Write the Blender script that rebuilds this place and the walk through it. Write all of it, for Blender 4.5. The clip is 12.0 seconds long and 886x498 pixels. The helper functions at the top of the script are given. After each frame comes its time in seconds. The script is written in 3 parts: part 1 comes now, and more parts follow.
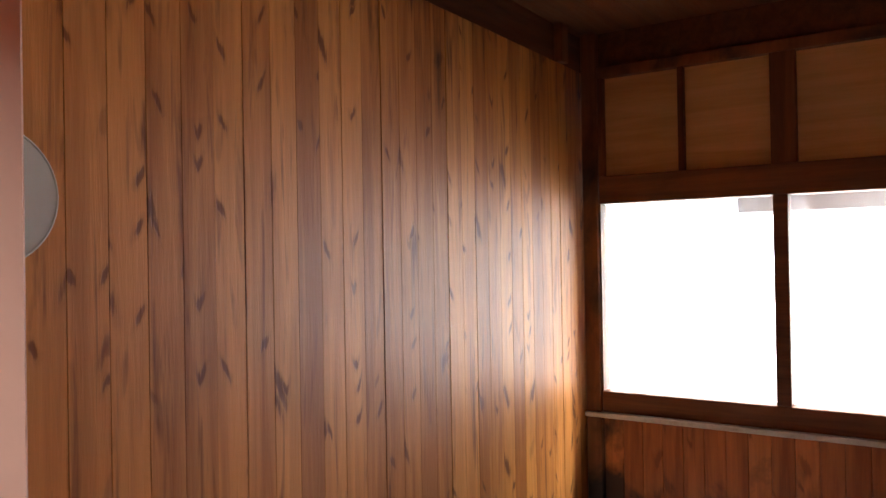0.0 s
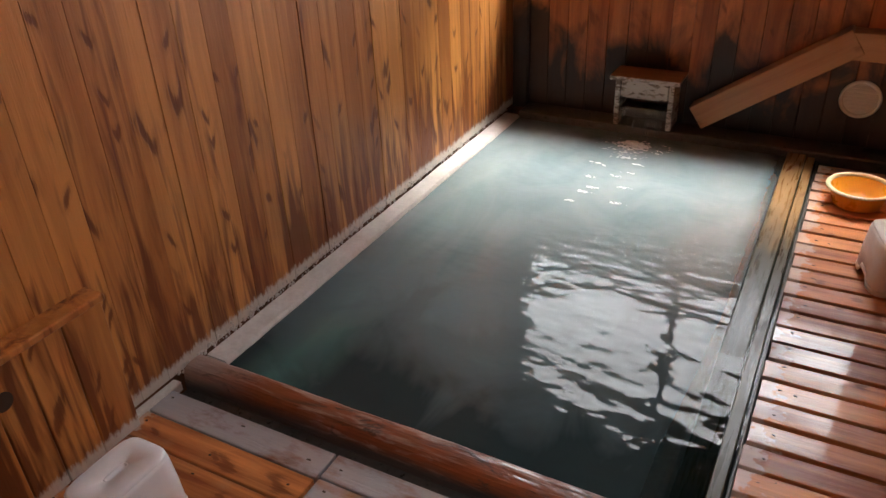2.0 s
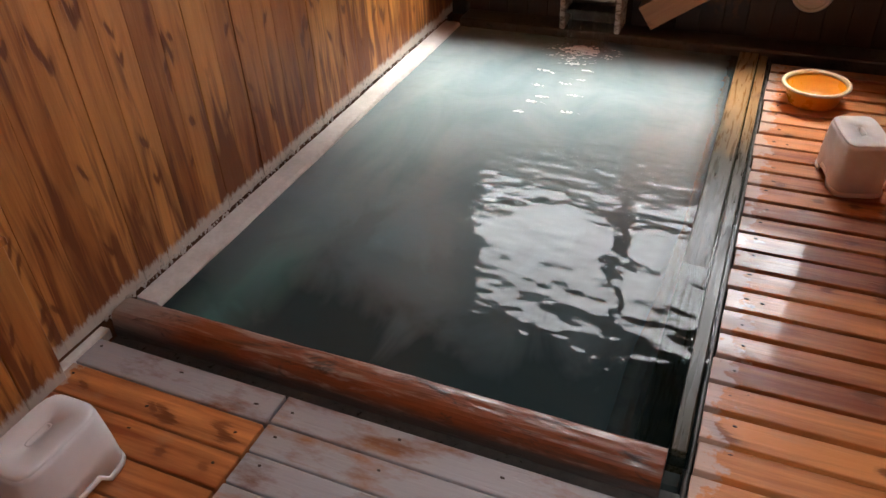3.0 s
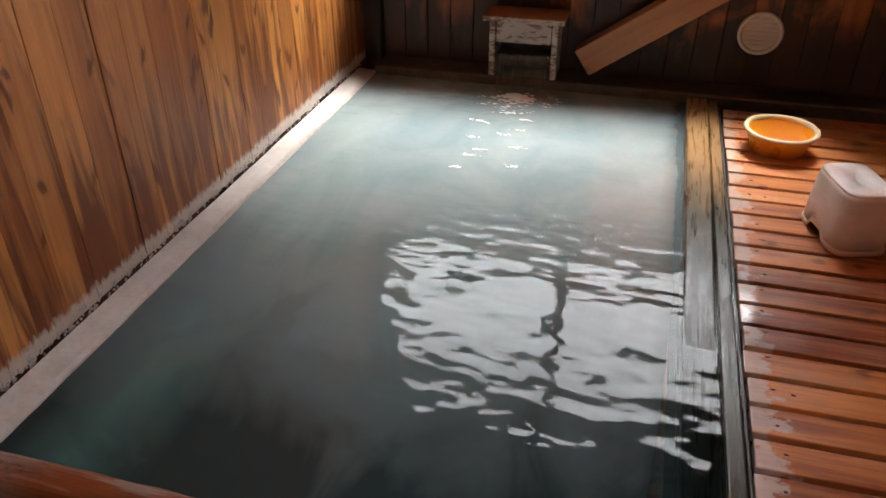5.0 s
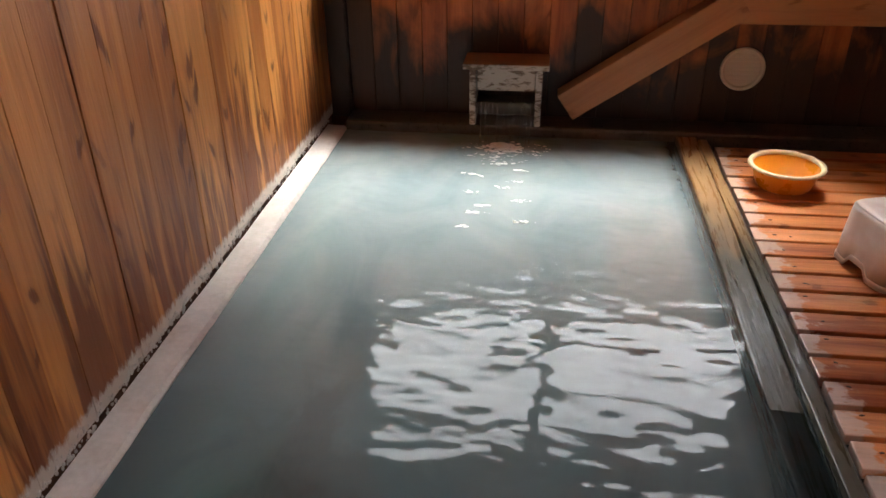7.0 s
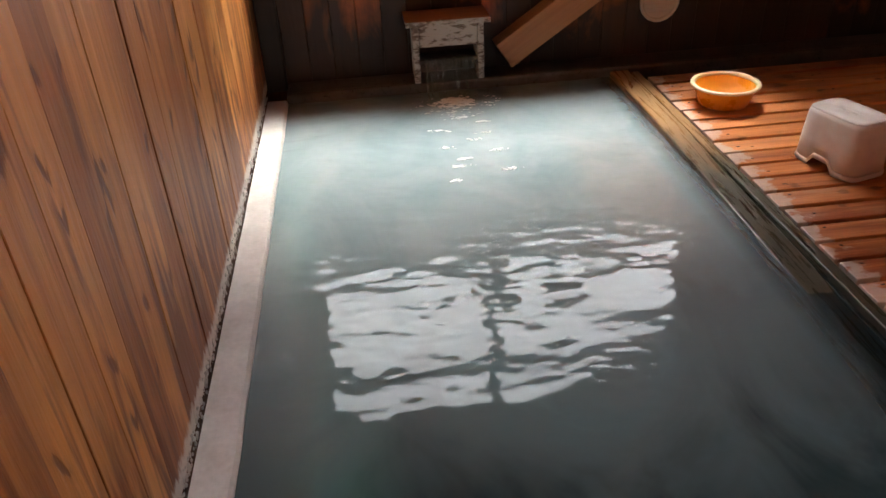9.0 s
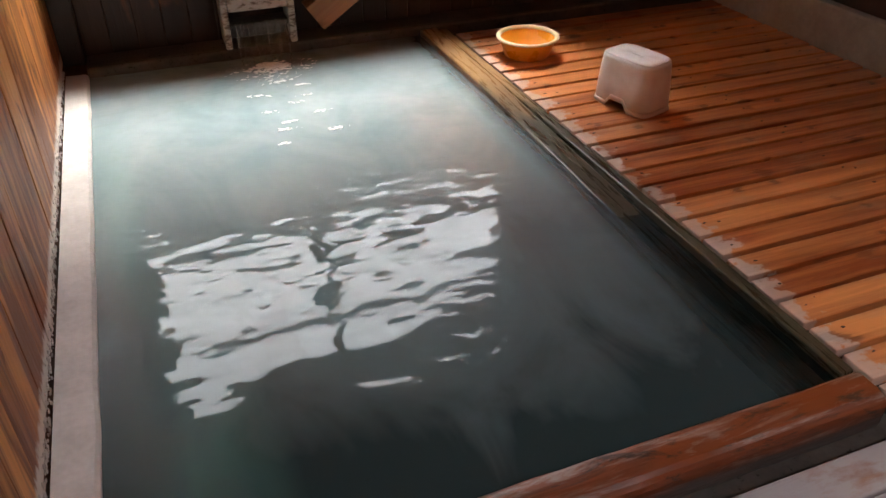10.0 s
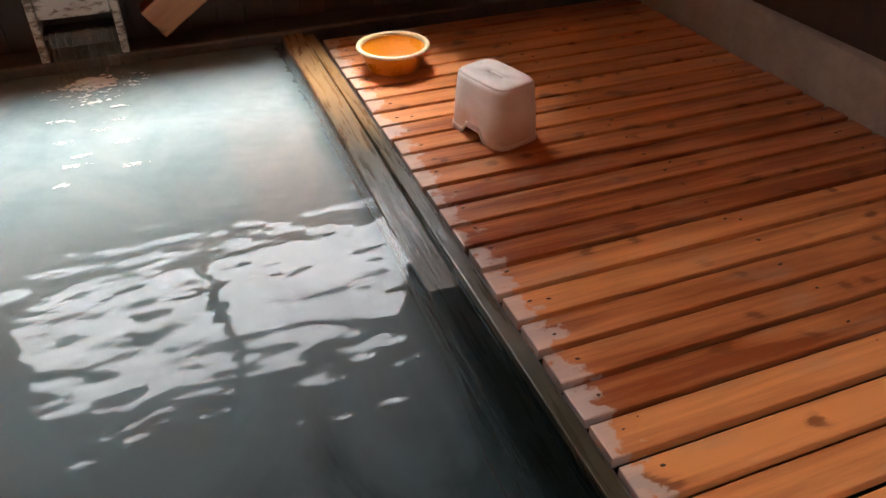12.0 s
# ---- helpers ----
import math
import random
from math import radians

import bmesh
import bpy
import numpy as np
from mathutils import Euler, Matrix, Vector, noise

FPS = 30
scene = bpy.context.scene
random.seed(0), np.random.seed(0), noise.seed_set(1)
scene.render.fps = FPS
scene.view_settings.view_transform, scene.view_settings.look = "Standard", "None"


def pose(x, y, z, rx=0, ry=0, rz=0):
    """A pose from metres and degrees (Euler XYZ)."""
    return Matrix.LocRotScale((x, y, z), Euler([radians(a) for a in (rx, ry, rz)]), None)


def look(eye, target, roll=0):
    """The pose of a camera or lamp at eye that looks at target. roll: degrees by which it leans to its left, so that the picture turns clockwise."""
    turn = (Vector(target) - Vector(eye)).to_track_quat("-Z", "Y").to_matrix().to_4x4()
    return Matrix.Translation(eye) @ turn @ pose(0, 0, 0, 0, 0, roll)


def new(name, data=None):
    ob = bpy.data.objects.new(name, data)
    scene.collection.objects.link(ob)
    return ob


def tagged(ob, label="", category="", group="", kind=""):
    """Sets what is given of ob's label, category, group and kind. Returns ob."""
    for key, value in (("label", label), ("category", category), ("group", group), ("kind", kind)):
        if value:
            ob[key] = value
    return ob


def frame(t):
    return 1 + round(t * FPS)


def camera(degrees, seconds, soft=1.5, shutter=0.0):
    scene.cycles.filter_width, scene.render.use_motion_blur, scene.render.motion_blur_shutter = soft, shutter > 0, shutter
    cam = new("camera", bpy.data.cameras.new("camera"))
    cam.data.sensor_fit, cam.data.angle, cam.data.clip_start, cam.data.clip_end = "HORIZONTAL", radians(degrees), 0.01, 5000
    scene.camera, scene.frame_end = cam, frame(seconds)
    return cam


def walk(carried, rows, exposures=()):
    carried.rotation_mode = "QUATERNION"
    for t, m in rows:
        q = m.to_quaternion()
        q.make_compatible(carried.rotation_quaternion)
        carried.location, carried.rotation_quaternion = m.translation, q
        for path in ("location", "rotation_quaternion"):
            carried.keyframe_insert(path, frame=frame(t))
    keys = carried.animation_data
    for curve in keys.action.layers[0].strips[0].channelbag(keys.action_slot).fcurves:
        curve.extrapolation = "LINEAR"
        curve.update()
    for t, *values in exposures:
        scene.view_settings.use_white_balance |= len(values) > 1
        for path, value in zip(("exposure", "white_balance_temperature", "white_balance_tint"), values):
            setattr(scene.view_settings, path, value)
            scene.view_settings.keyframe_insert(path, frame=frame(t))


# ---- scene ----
cam = camera(60.2, 12.0)
METRES, EYE, TILT, LEAN, TURN = 2.925, 1.81, 0.0, 0.0, 33.5
ROWS = [
    (0.0, 0.0, 0.0, 0.0, 0.01, 0.43, 1.0),
    (0.5, 0.0023, 0.0136, -0.0192, -1.06, -8.26, 1.08),
    (1.0, 0.0052, 0.0246, -0.0393, -2.56, -15.98, 1.44),
    (1.5, 0.0114, 0.0298, -0.0599, -4.34, -23.4, 1.86),
    (2.0, 0.0154, 0.0356, -0.0819, -5.51, -30.49, 2.36),
    (2.5, 0.0188, 0.045, -0.1017, -7.02, -34.99, 3.12),
    (3.0, 0.0152, 0.0875, -0.1156, -10.63, -36.59, 2.52),
    (3.5, 0.0313, 0.1257, -0.1421, -13.09, -34.99, 1.11),
    (5.5, -0.0209, 0.288, -0.2061, -19.32, -31.73, -0.13),
    (6.0, -0.0431, 0.3102, -0.2093, -20.62, -30.29, -0.23),
    (6.5, -0.0467, 0.3425, -0.2085, -23.25, -29.16, 1.9),
    (7.0, -0.0687, 0.3698, -0.2111, -25.82, -29.4, 0.66),
    (9.0, -0.2297, 0.4546, -0.2124, -40.38, -32.17, 2.6),
    (9.5, -0.2622, 0.4585, -0.2124, -50.32, -33.41, 1.41),
    (10.0, -0.2662, 0.4513, -0.2154, -54.9, -34.61, -0.02),
    (10.5, -0.2365, 0.43, -0.2158, -55.99, -37.97, 0.55),
    (11.0, -0.1778, 0.4017, -0.2184, -53.56, -37.18, 1.41),
    (11.5, -0.0925, 0.4006, -0.2288, -54.81, -36.98, 1.48),
    (12.0, -0.0129, 0.3921, -0.2342, -54.49, -36.23, 0.41),
]
walk(cam, [(t, pose(1.733, 0, EYE, TILT, LEAN, TURN) @ pose(METRES * x, METRES * y, METRES * z, 90 + pitch, roll, yaw)) for t, x, y, z, yaw, pitch, roll in ROWS], [(0.0, 2.7), (1.0, 2.75), (3.0, 2.95), (9.5, 2.95), (12.0, 3.2)])

# ---- light ----
WIN_L, WIN_R, WIN_B, WIN_T = 0.10, 2.05, 1.03, 2.08   # window opening in the back wall
BACK = 4.10                                            # inner face of the back wall
RIGHT = 3.10                                           # face of the right plinth
FRONT = -1.30                                          # wall behind the walker
CEIL = 3.05

world = bpy.data.worlds.new("overcast_sky")
scene.world = world
world.use_nodes = True
wn = world.node_tree.nodes
wl = world.node_tree.links
sky = wn.new("ShaderNodeTexSky")
sky.sky_type, sky.sun_disc = "NISHITA", False
sky.sun_elevation, sky.sun_rotation = radians(50), radians(10)
wn["Background"].inputs["Strength"].default_value = 0.05
wl.new(sky.outputs["Color"], wn["Background"].inputs["Color"])

sun_data = bpy.data.lights.new("sun", "SUN")
sun_data.energy, sun_data.angle, sun_data.color = 5.0, radians(40), (1, 0.95, 0.89)
sun = new("sun", sun_data)
sun.matrix_world = look((1.05 + 0.38, 4.1 + 1.12, 2.0 + 1.62), (1.05, 4.1, 2.0))


# added fill lamp behind the doorway, brightens the front deck; no window stands there
fill_data = bpy.data.lights.new("anteroom_fill_light", "AREA")
fill_data.shape, fill_data.size, fill_data.size_y = "RECTANGLE", 1.9, 0.5
fill_data.energy, fill_data.color = 9, (0.90, 0.95, 1.0)
anteroom_fill = new("anteroom_fill_light", fill_data)
anteroom_fill.matrix_world = look((2.1, -0.5, 2.8), (2.0, 0.9, 0.0))


# ---- materials ----
class Nodes:
    """Short hand for one material's node tree."""

    def __init__(self, name):
        self.mat = bpy.data.materials.new(name)
        self.mat.use_nodes = True
        self.tree = self.mat.node_tree
        self.bsdf = self.tree.nodes["Principled BSDF"]
        self.out = self.tree.nodes["Material Output"]

    def add(self, kind, **values):
        n = self.tree.nodes.new(kind)
        for key, value in values.items():
            n.inputs[key.replace("_", " ")].default_value = value
        return n

    def link(self, a, b):
        self.tree.links.new(a, b)

    def math(self, op, a, b=0.0, clamp=False):
        n = self.tree.nodes.new("ShaderNodeMath")
        n.operation, n.use_clamp = op, clamp
        for i, v in enumerate((a, b)):
            if isinstance(v, (int, float)):
                n.inputs[i].default_value = v
            else:
                self.link(v, n.inputs[i])
        return n.outputs[0]

    def ramp(self, value, *stops):
        n = self.tree.nodes.new("ShaderNodeValToRGB")
        r = n.color_ramp
        while len(r.elements) < len(stops):
            r.elements.new(0.5)
        for e, (p, c) in zip(r.elements, stops):
            e.position = p
            e.color = (c, c, c, 1) if isinstance(c, (int, float)) else (*c, 1)
        self.link(value, n.inputs[0])
        return n.outputs["Color"]

    def mix(self, f, a, b, blend="MIX"):
        n = self.tree.nodes.new("ShaderNodeMix")
        n.data_type, n.blend_type = "RGBA", blend
        for sock, v in ((n.inputs["Factor"], f), (n.inputs["A"], a), (n.inputs["B"], b)):
            if isinstance(v, (int, float)):
                sock.default_value = v
            elif isinstance(v, tuple):
                sock.default_value = (*v, 1)
            else:
                self.link(v, sock)
        return n.outputs["Result"]

    def coords(self, scale=(1, 1, 1), spread=0.0, kind="Object"):
        tc = self.tree.nodes.new("ShaderNodeTexCoord")
        v = tc.outputs[kind]
        if spread:
            oi = self.tree.nodes.new("ShaderNodeObjectInfo")
            m = self.tree.nodes.new("ShaderNodeVectorMath")
            m.operation = "MULTIPLY_ADD"
            c = self.tree.nodes.new("ShaderNodeCombineXYZ")
            for i, k in enumerate((1.0, 7.3, 3.1)):
                self.link(self.math("MULTIPLY", oi.outputs["Random"], spread * k), c.inputs[i])
            m.inputs[1].default_value = (1, 1, 1)
            self.link(v, m.inputs[0])
            self.link(c.outputs[0], m.inputs[2])
            v = m.outputs[0]
        mp = self.tree.nodes.new("ShaderNodeMapping")
        mp.inputs["Scale"].default_value = scale
        self.link(v, mp.inputs["Vector"])
        return mp.outputs[0]

    def noise(self, vec, scale, detail=4.0, rough=0.55, dist=0.0):
        n = self.add("ShaderNodeTexNoise", Scale=scale, Detail=detail, Roughness=rough, Distortion=dist)
        self.link(vec, n.inputs["Vector"])
        return n.outputs["Fac"]

    def voronoi(self, vec, scale):
        n = self.add("ShaderNodeTexVoronoi", Scale=scale)
        self.link(vec, n.inputs["Vector"])
        return n.outputs["Distance"]

    def bump(self, height, strength, distance=0.003):
        n = self.add("ShaderNodeBump", Strength=strength, Distance=distance)
        self.link(height, n.inputs["Height"])
        self.link(n.outputs[0], self.bsdf.inputs["Normal"])
        return n.outputs[0]

    def random(self):
        return self.tree.nodes.new("ShaderNodeObjectInfo").outputs["Random"]

    def axis(self, i, kind="Object"):
        tc = self.tree.nodes.new("ShaderNodeTexCoord")
        s = self.tree.nodes.new("ShaderNodeSeparateXYZ")
        self.link(tc.outputs[kind], s.inputs[0])
        return s.outputs[i]

    def done(self, color, rough, metal=0.0):
        for sock, v in (("Base Color", color), ("Roughness", rough)):
            if isinstance(v, (int, float)):
                self.bsdf.inputs[sock].default_value = v
            elif isinstance(v, tuple):
                self.bsdf.inputs[sock].default_value = (*v, 1)
            else:
                self.link(v, self.bsdf.inputs[sock])
        self.bsdf.inputs["Metallic"].default_value = metal
        return self.mat


def wood(name, dark, light, grain_axis, knots=0.5, rough=(0.45, 0.65), spread=30.0, knot_col=(0.14, 0.036, 0.008), extra=None, grain=1.0, wing=1.3, joint_tone=0.38):
    """Planks of softwood: long grain, growth bands, knots and a tone of its own for each plank."""
    m = Nodes(name)
    long = [14.0, 14.0, 14.0]
    long[grain_axis] = 0.9
    v = m.coords(tuple(long), spread)
    fine = m.noise(v, 6.0, 5, 0.6, 0.3)
    band = m.noise(v, 1.3, 3, 0.5, 0.8)
    tone = m.math("ADD", m.math("MULTIPLY", band, 0.75), m.math("ADD", m.math("MULTIPLY", m.math("SUBTRACT", fine, 0.5), 0.35 * grain), 0.175))
    tone = m.math("ADD", tone, m.math("MULTIPLY", m.math("SUBTRACT", m.random(), 0.5), joint_tone))
    mid = tuple((a + b) / 2 for a, b in zip(dark, light))
    col = m.ramp(tone, (0.32, dark), (0.52, mid), (0.74, light))
    k = None
    own = m.tree.nodes.new("ShaderNodeSeparateXYZ")
    m.link(m.coords(), own.inputs[0])
    plain = [own.outputs[i] for i in range(3) if i != grain_axis]
    for size, stretch, amount in ((5.2, 0.85, 0.95), (10.0, 0.9, 0.85)):
        flat = m.tree.nodes.new("ShaderNodeSeparateXYZ")
        m.link(m.coords((1, 1, 1), spread + size), flat.inputs[0])
        across = [flat.outputs[i] for i in range(3) if i != grain_axis]
        uv = m.tree.nodes.new("ShaderNodeCombineXYZ")
        m.link(m.math("MULTIPLY", m.math("ADD", across[0], across[1]), size), uv.inputs[0])
        half = m.math("ABSOLUTE", m.math("SUBTRACT", m.math("ADD", plain[0], plain[1]), 0.05))
        along = m.math("SUBTRACT", flat.outputs[grain_axis], m.math("MULTIPLY", half, wing))
        m.link(m.math("ADD", m.math("MULTIPLY", along, size * stretch), m.math("MULTIPLY", band, 0.8)), uv.inputs[1])
        n = m.add("ShaderNodeTexVoronoi", Scale=1.0)
        n.voronoi_dimensions = "2D"
        m.link(uv.outputs[0], n.inputs["Vector"])
        d = m.math("ADD", n.outputs["Distance"], m.math("MULTIPLY", m.math("SUBTRACT", fine, 0.5), 0.3))
        sep = m.tree.nodes.new("ShaderNodeSeparateColor")
        m.link(n.outputs["Color"], sep.inputs[0])
        some = m.ramp(sep.outputs[0], (0.74, 0.0), (0.80, 1.0))
        core = m.math("MULTIPLY", m.ramp(d, (0.04, 1.0), (0.11, 0.85), (0.17, 0.0)), some)
        core = m.math("MULTIPLY", core, amount)
        halo = m.math("MULTIPLY", m.ramp(d, (0.08, 1.0), (0.30, 0.0)), some)
        col = m.mix(m.math("MULTIPLY", halo, 0.45 * knots), col, tuple(c * 0.62 for c in dark))
        k = core if k is None else m.math("MAXIMUM", k, core)
    col = m.mix(m.math("MULTIPLY", k, knots), col, knot_col)
    r = m.ramp(fine, (0.3, rough[0]), (0.7, rough[1]))
    if extra:
        col, r = extra(m, col, r, fine)
    m.bump(m.math("SUBTRACT", m.math("MULTIPLY", fine, 0.8), m.math("MULTIPLY", k, 0.4)), 0.6, 0.003)
    return m.done(col, r)


def wall_stains(m, col, r, fine):
    """Brown streaks rising from the wet base, and a crust of white mineral along it."""
    z = m.axis(2)
    v = m.coords((10, 10, 0.8), 30.0)
    streak = m.noise(v, 2.2, 3, 0.6, 0.5)
    low = m.math("SUBTRACT", 1.0, m.math("MULTIPLY", z, 1.7), True)
    s = m.ramp(m.math("ADD", m.math("MULTIPLY", streak, 1.1), m.math("MULTIPLY", low, 0.26)), (0.62, 0.0), (0.80, 1.0))
    col = m.mix(m.math("MULTIPLY", s, 0.9), col, (0.15, 0.036, 0.007))
    crust = m.noise(m.coords((30, 30, 9), 30.0), 2.0, 5, 0.7)
    edge = m.math("SUBTRACT", m.math("ADD", 0.012, m.math("MULTIPLY", crust, 0.08)), z)
    c = m.ramp(edge, (0.0, 0.0), (0.02, 1.0))
    col = m.mix(m.math("MULTIPLY", c, 0.85), col, (0.66, 0.62, 0.57))
    mould = m.noise(m.coords((8, 8, 1.1), 30.0), 1.6, 4, 0.65)
    high = m.math("MULTIPLY", m.math("SUBTRACT", z, 1.7), 0.25, True)
    b = m.ramp(m.math("ADD", mould, high), (0.80, 0.0), (0.98, 1.0))
    col = m.mix(m.math("MULTIPLY", b, 0.75), col, (0.03, 0.015, 0.008))
    return col, r


def back_stains(m, col, r, fine):
    """Black mould in ragged patches over the lower boards of the back wall."""
    z = m.axis(2)
    tc = m.tree.nodes.new("ShaderNodeNewGeometry").outputs["Position"]
    mp = m.add("ShaderNodeMapping", Scale=(2.6, 1.0, 1.7))
    m.link(tc, mp.inputs["Vector"])
    big = m.noise(mp.outputs[0], 1.2, 5, 0.6, 0.6)
    low = m.math("SUBTRACT", 1.0, m.math("MULTIPLY", z, 1.5), True)
    own = m.math("MULTIPLY", m.math("SUBTRACT", m.random(), 0.5), 0.22)
    s = m.ramp(m.math("ADD", own, m.math("ADD", m.math("MULTIPLY", big, 0.95), m.math("MULTIPLY", low, 0.50))), (0.54, 0.0), (0.74, 1.0))
    return m.mix(m.math("MULTIPLY", s, 0.95), col, (0.010, 0.007, 0.006)), r


def bleached(m, col, r, fine):
    """Ends bleached grey by the overflowing water, wet sheen, dark nail stains."""
    x = m.axis(0)
    n = m.noise(m.coords((10, 12, 10), 30.0), 1.6, 4, 0.6)
    e = m.math("SUBTRACT", m.math("MULTIPLY", m.math("SUBTRACT", n, 0.30), 0.26), x)
    c = m.ramp(e, (0.0, 0.0), (0.018, 1.0))
    col = m.mix(m.math("MULTIPLY", c, 0.65), col, (0.56, 0.48, 0.43))
    patch = m.noise(m.coords((3.0, 9, 10), 30.0), 1.2, 4, 0.6)
    p = m.ramp(patch, (0.56, 0.0), (0.68, 1.0))
    col = m.mix(m.math("MULTIPLY", p, 0.35), col, (0.40, 0.26, 0.17))
    wet = m.noise(m.coords((4, 8, 8), 30.0), 1.0, 3)
    film = m.bsdf.inputs
    m.link(m.ramp(wet, (0.35, 1.0), (0.66, 0.25)), film["Coat Weight"])
    film["Coat Roughness"].default_value, film["Coat IOR"].default_value = 0.05, 1.36
    return col, m.ramp(wet, (0.38, 0.28), (0.62, 0.45))


def grey_worn(m, col, r, fine):
    n = m.noise(m.coords((4.0, 10, 10), 30.0), 1.3, 5, 0.65)
    c = m.ramp(n, (0.30, 0.0), (0.50, 1.0))
    col = m.mix(m.math("MULTIPLY", c, 0.85), col, (0.38, 0.38, 0.40))
    m.bsdf.inputs["Coat Weight"].default_value, m.bsdf.inputs["Coat Roughness"].default_value = 0.5, 0.12
    return col, m.ramp(n, (0.35, 0.3), (0.65, 0.5))


M_WALL = wood("pine_wall", (0.36, 0.120, 0.025), (0.68, 0.295, 0.078), 2, 0.95, (0.42, 0.58), extra=wall_stains, grain=0.35, joint_tone=0.42)
M_BACK = wood("stained_back_wall", (0.27, 0.076, 0.021), (0.60, 0.20, 0.058), 2, 0.6, (0.4, 0.6), extra=back_stains)
M_FRAME = wood("dark_frame_wood", (0.09, 0.032, 0.013), (0.24, 0.09, 0.035), 0, 0.2, (0.4, 0.6), 8.0)
M_POST = wood("post_wood", (0.09, 0.03, 0.010), (0.25, 0.09, 0.03), 2, 0.3, (0.4, 0.6), 8.0, extra=back_stains)
M_SHEET = wood("upper_panel_wood", (0.56, 0.33, 0.14), (0.74, 0.48, 0.24), 0, 0.0, (0.5, 0.7), 8.0)
M_CEIL = wood("dark_ceiling_wood", (0.08, 0.028, 0.010), (0.20, 0.075, 0.027), 1, 0.2, (0.5, 0.7), 8.0)
M_DECK = wood("wet_deck_plank", (0.24, 0.057, 0.014), (0.72, 0.285, 0.092), 0, 0.8, (0.25, 0.4), extra=bleached, wing=0.15)
M_GREY = wood("bleached_plank", (0.14, 0.045, 0.018), (0.34, 0.15, 0.06), 0, 0.5, (0.25, 0.4), extra=grey_worn, wing=0.1)


def log_wear(m, col, r, fine):
    """Grey worn patches, black rot and cracks; dark grey towards the foot."""
    n = m.noise(m.coords((2.2, 14, 14)), 2.0, 5, 0.65, 0.6)
    grey = m.ramp(n, (0.52, 0.0), (0.64, 1.0))
    col = m.mix(m.math("MULTIPLY", grey, 0.65), col, (0.34, 0.27, 0.23))
    ends = m.ramp(m.math("ADD", m.axis(0), m.math("MULTIPLY", n, 0.45)), (0.28, 1.0), (0.52, 0.0))
    col = m.mix(m.math("MULTIPLY", ends, 0.75), col, (0.33, 0.29, 0.26))
    rot = m.ramp(m.noise(m.coords((2.5, 9, 9)), 2.6, 5, 0.7, 0.8), (0.56, 0.0), (0.66, 1.0))
    col = m.mix(m.math("MULTIPLY", rot, 0.85), col, (0.025, 0.014, 0.009))
    crack = m.ramp(m.noise(m.coords((1.5, 10, 10)), 1.7, 4, 0.6, 1.0), (0.28, 1.0), (0.40, 0.0))
    col = m.mix(m.math("MULTIPLY", crack, 0.85), col, (0.02, 0.011, 0.007))
    foot = m.math("ADD", m.axis(2), m.math("MULTIPLY", n, 0.05))
    col = m.mix(m.ramp(foot, (0.018, 0.92), (0.050, 0.0)), col, (0.055, 0.048, 0.043))
    m.bsdf.inputs["Coat Weight"].default_value, m.bsdf.inputs["Coat Roughness"].default_value = 0.4, 0.12
    return col, r


M_BEAM = wood("red_brown_log", (0.032, 0.009, 0.004), (0.20, 0.048, 0.010), 0, 0.4, (0.3, 0.5), 8.0, extra=log_wear)


def waterlogged(m, col, r, fine):
    """The end of the rail that lies awash has gone black-green with algae."""
    n = m.noise(m.coords((9, 3, 9)), 1.5, 4, 0.6)
    e = m.math("SUBTRACT", m.math("ADD", 2.95, m.math("MULTIPLY", n, 0.7)), m.axis(1))
    c = m.ramp(e, (0.0, 0.0), (0.35, 1.0))
    return m.mix(m.math("MULTIPLY", c, 0.9), col, (0.022, 0.026, 0.016)), r


M_RAIL = wood("pool_rail_wood", (0.13, 0.065, 0.024), (0.40, 0.24, 0.10), 1, 0.6, (0.2, 0.4), 8.0, extra=waterlogged)
M_CHUTE = wood("new_timber", (0.26, 0.10, 0.035), (0.46, 0.23, 0.10), 0, 0.4, (0.4, 0.55), 8.0)


def bench_dimming(m, col, r, fine):
    """Bench painted darker towards the overflow, for the light lost in the water."""
    n = m.noise(m.coords((5, 2, 5)), 1.5, 4, 0.6)
    far = m.math("SUBTRACT", m.math("ADD", m.axis(1), m.math("MULTIPLY", n, 0.7)), 2.5)
    c = m.ramp(far, (0.0, 0.75), (0.60, 0.0))
    return m.mix(c, col, (0.055, 0.026, 0.020)), r


M_UNDER = wood("submerged_board", (0.78, 0.14, 0.06), (0.92, 0.24, 0.12), 1, 0.2, (0.5, 0.6), 8.0, extra=bench_dimming)


def mineral(name, a, b, scale, rough, bump=0.4):
    m = Nodes(name)
    v = m.coords()
    n = m.noise(v, scale, 6, 0.65)
    f = m.noise(v, scale * 9, 3, 0.6)
    col = m.ramp(m.math("ADD", m.math("MULTIPLY", n, 0.7), m.math("MULTIPLY", f, 0.3)), (0.3, a), (0.7, b))
    m.bump(m.math("ADD", n, m.math("MULTIPLY", f, 0.5)), bump, 0.004)
    return m.done(col, m.ramp(f, (0.3, rough - 0.1), (0.7, rough + 0.1)))


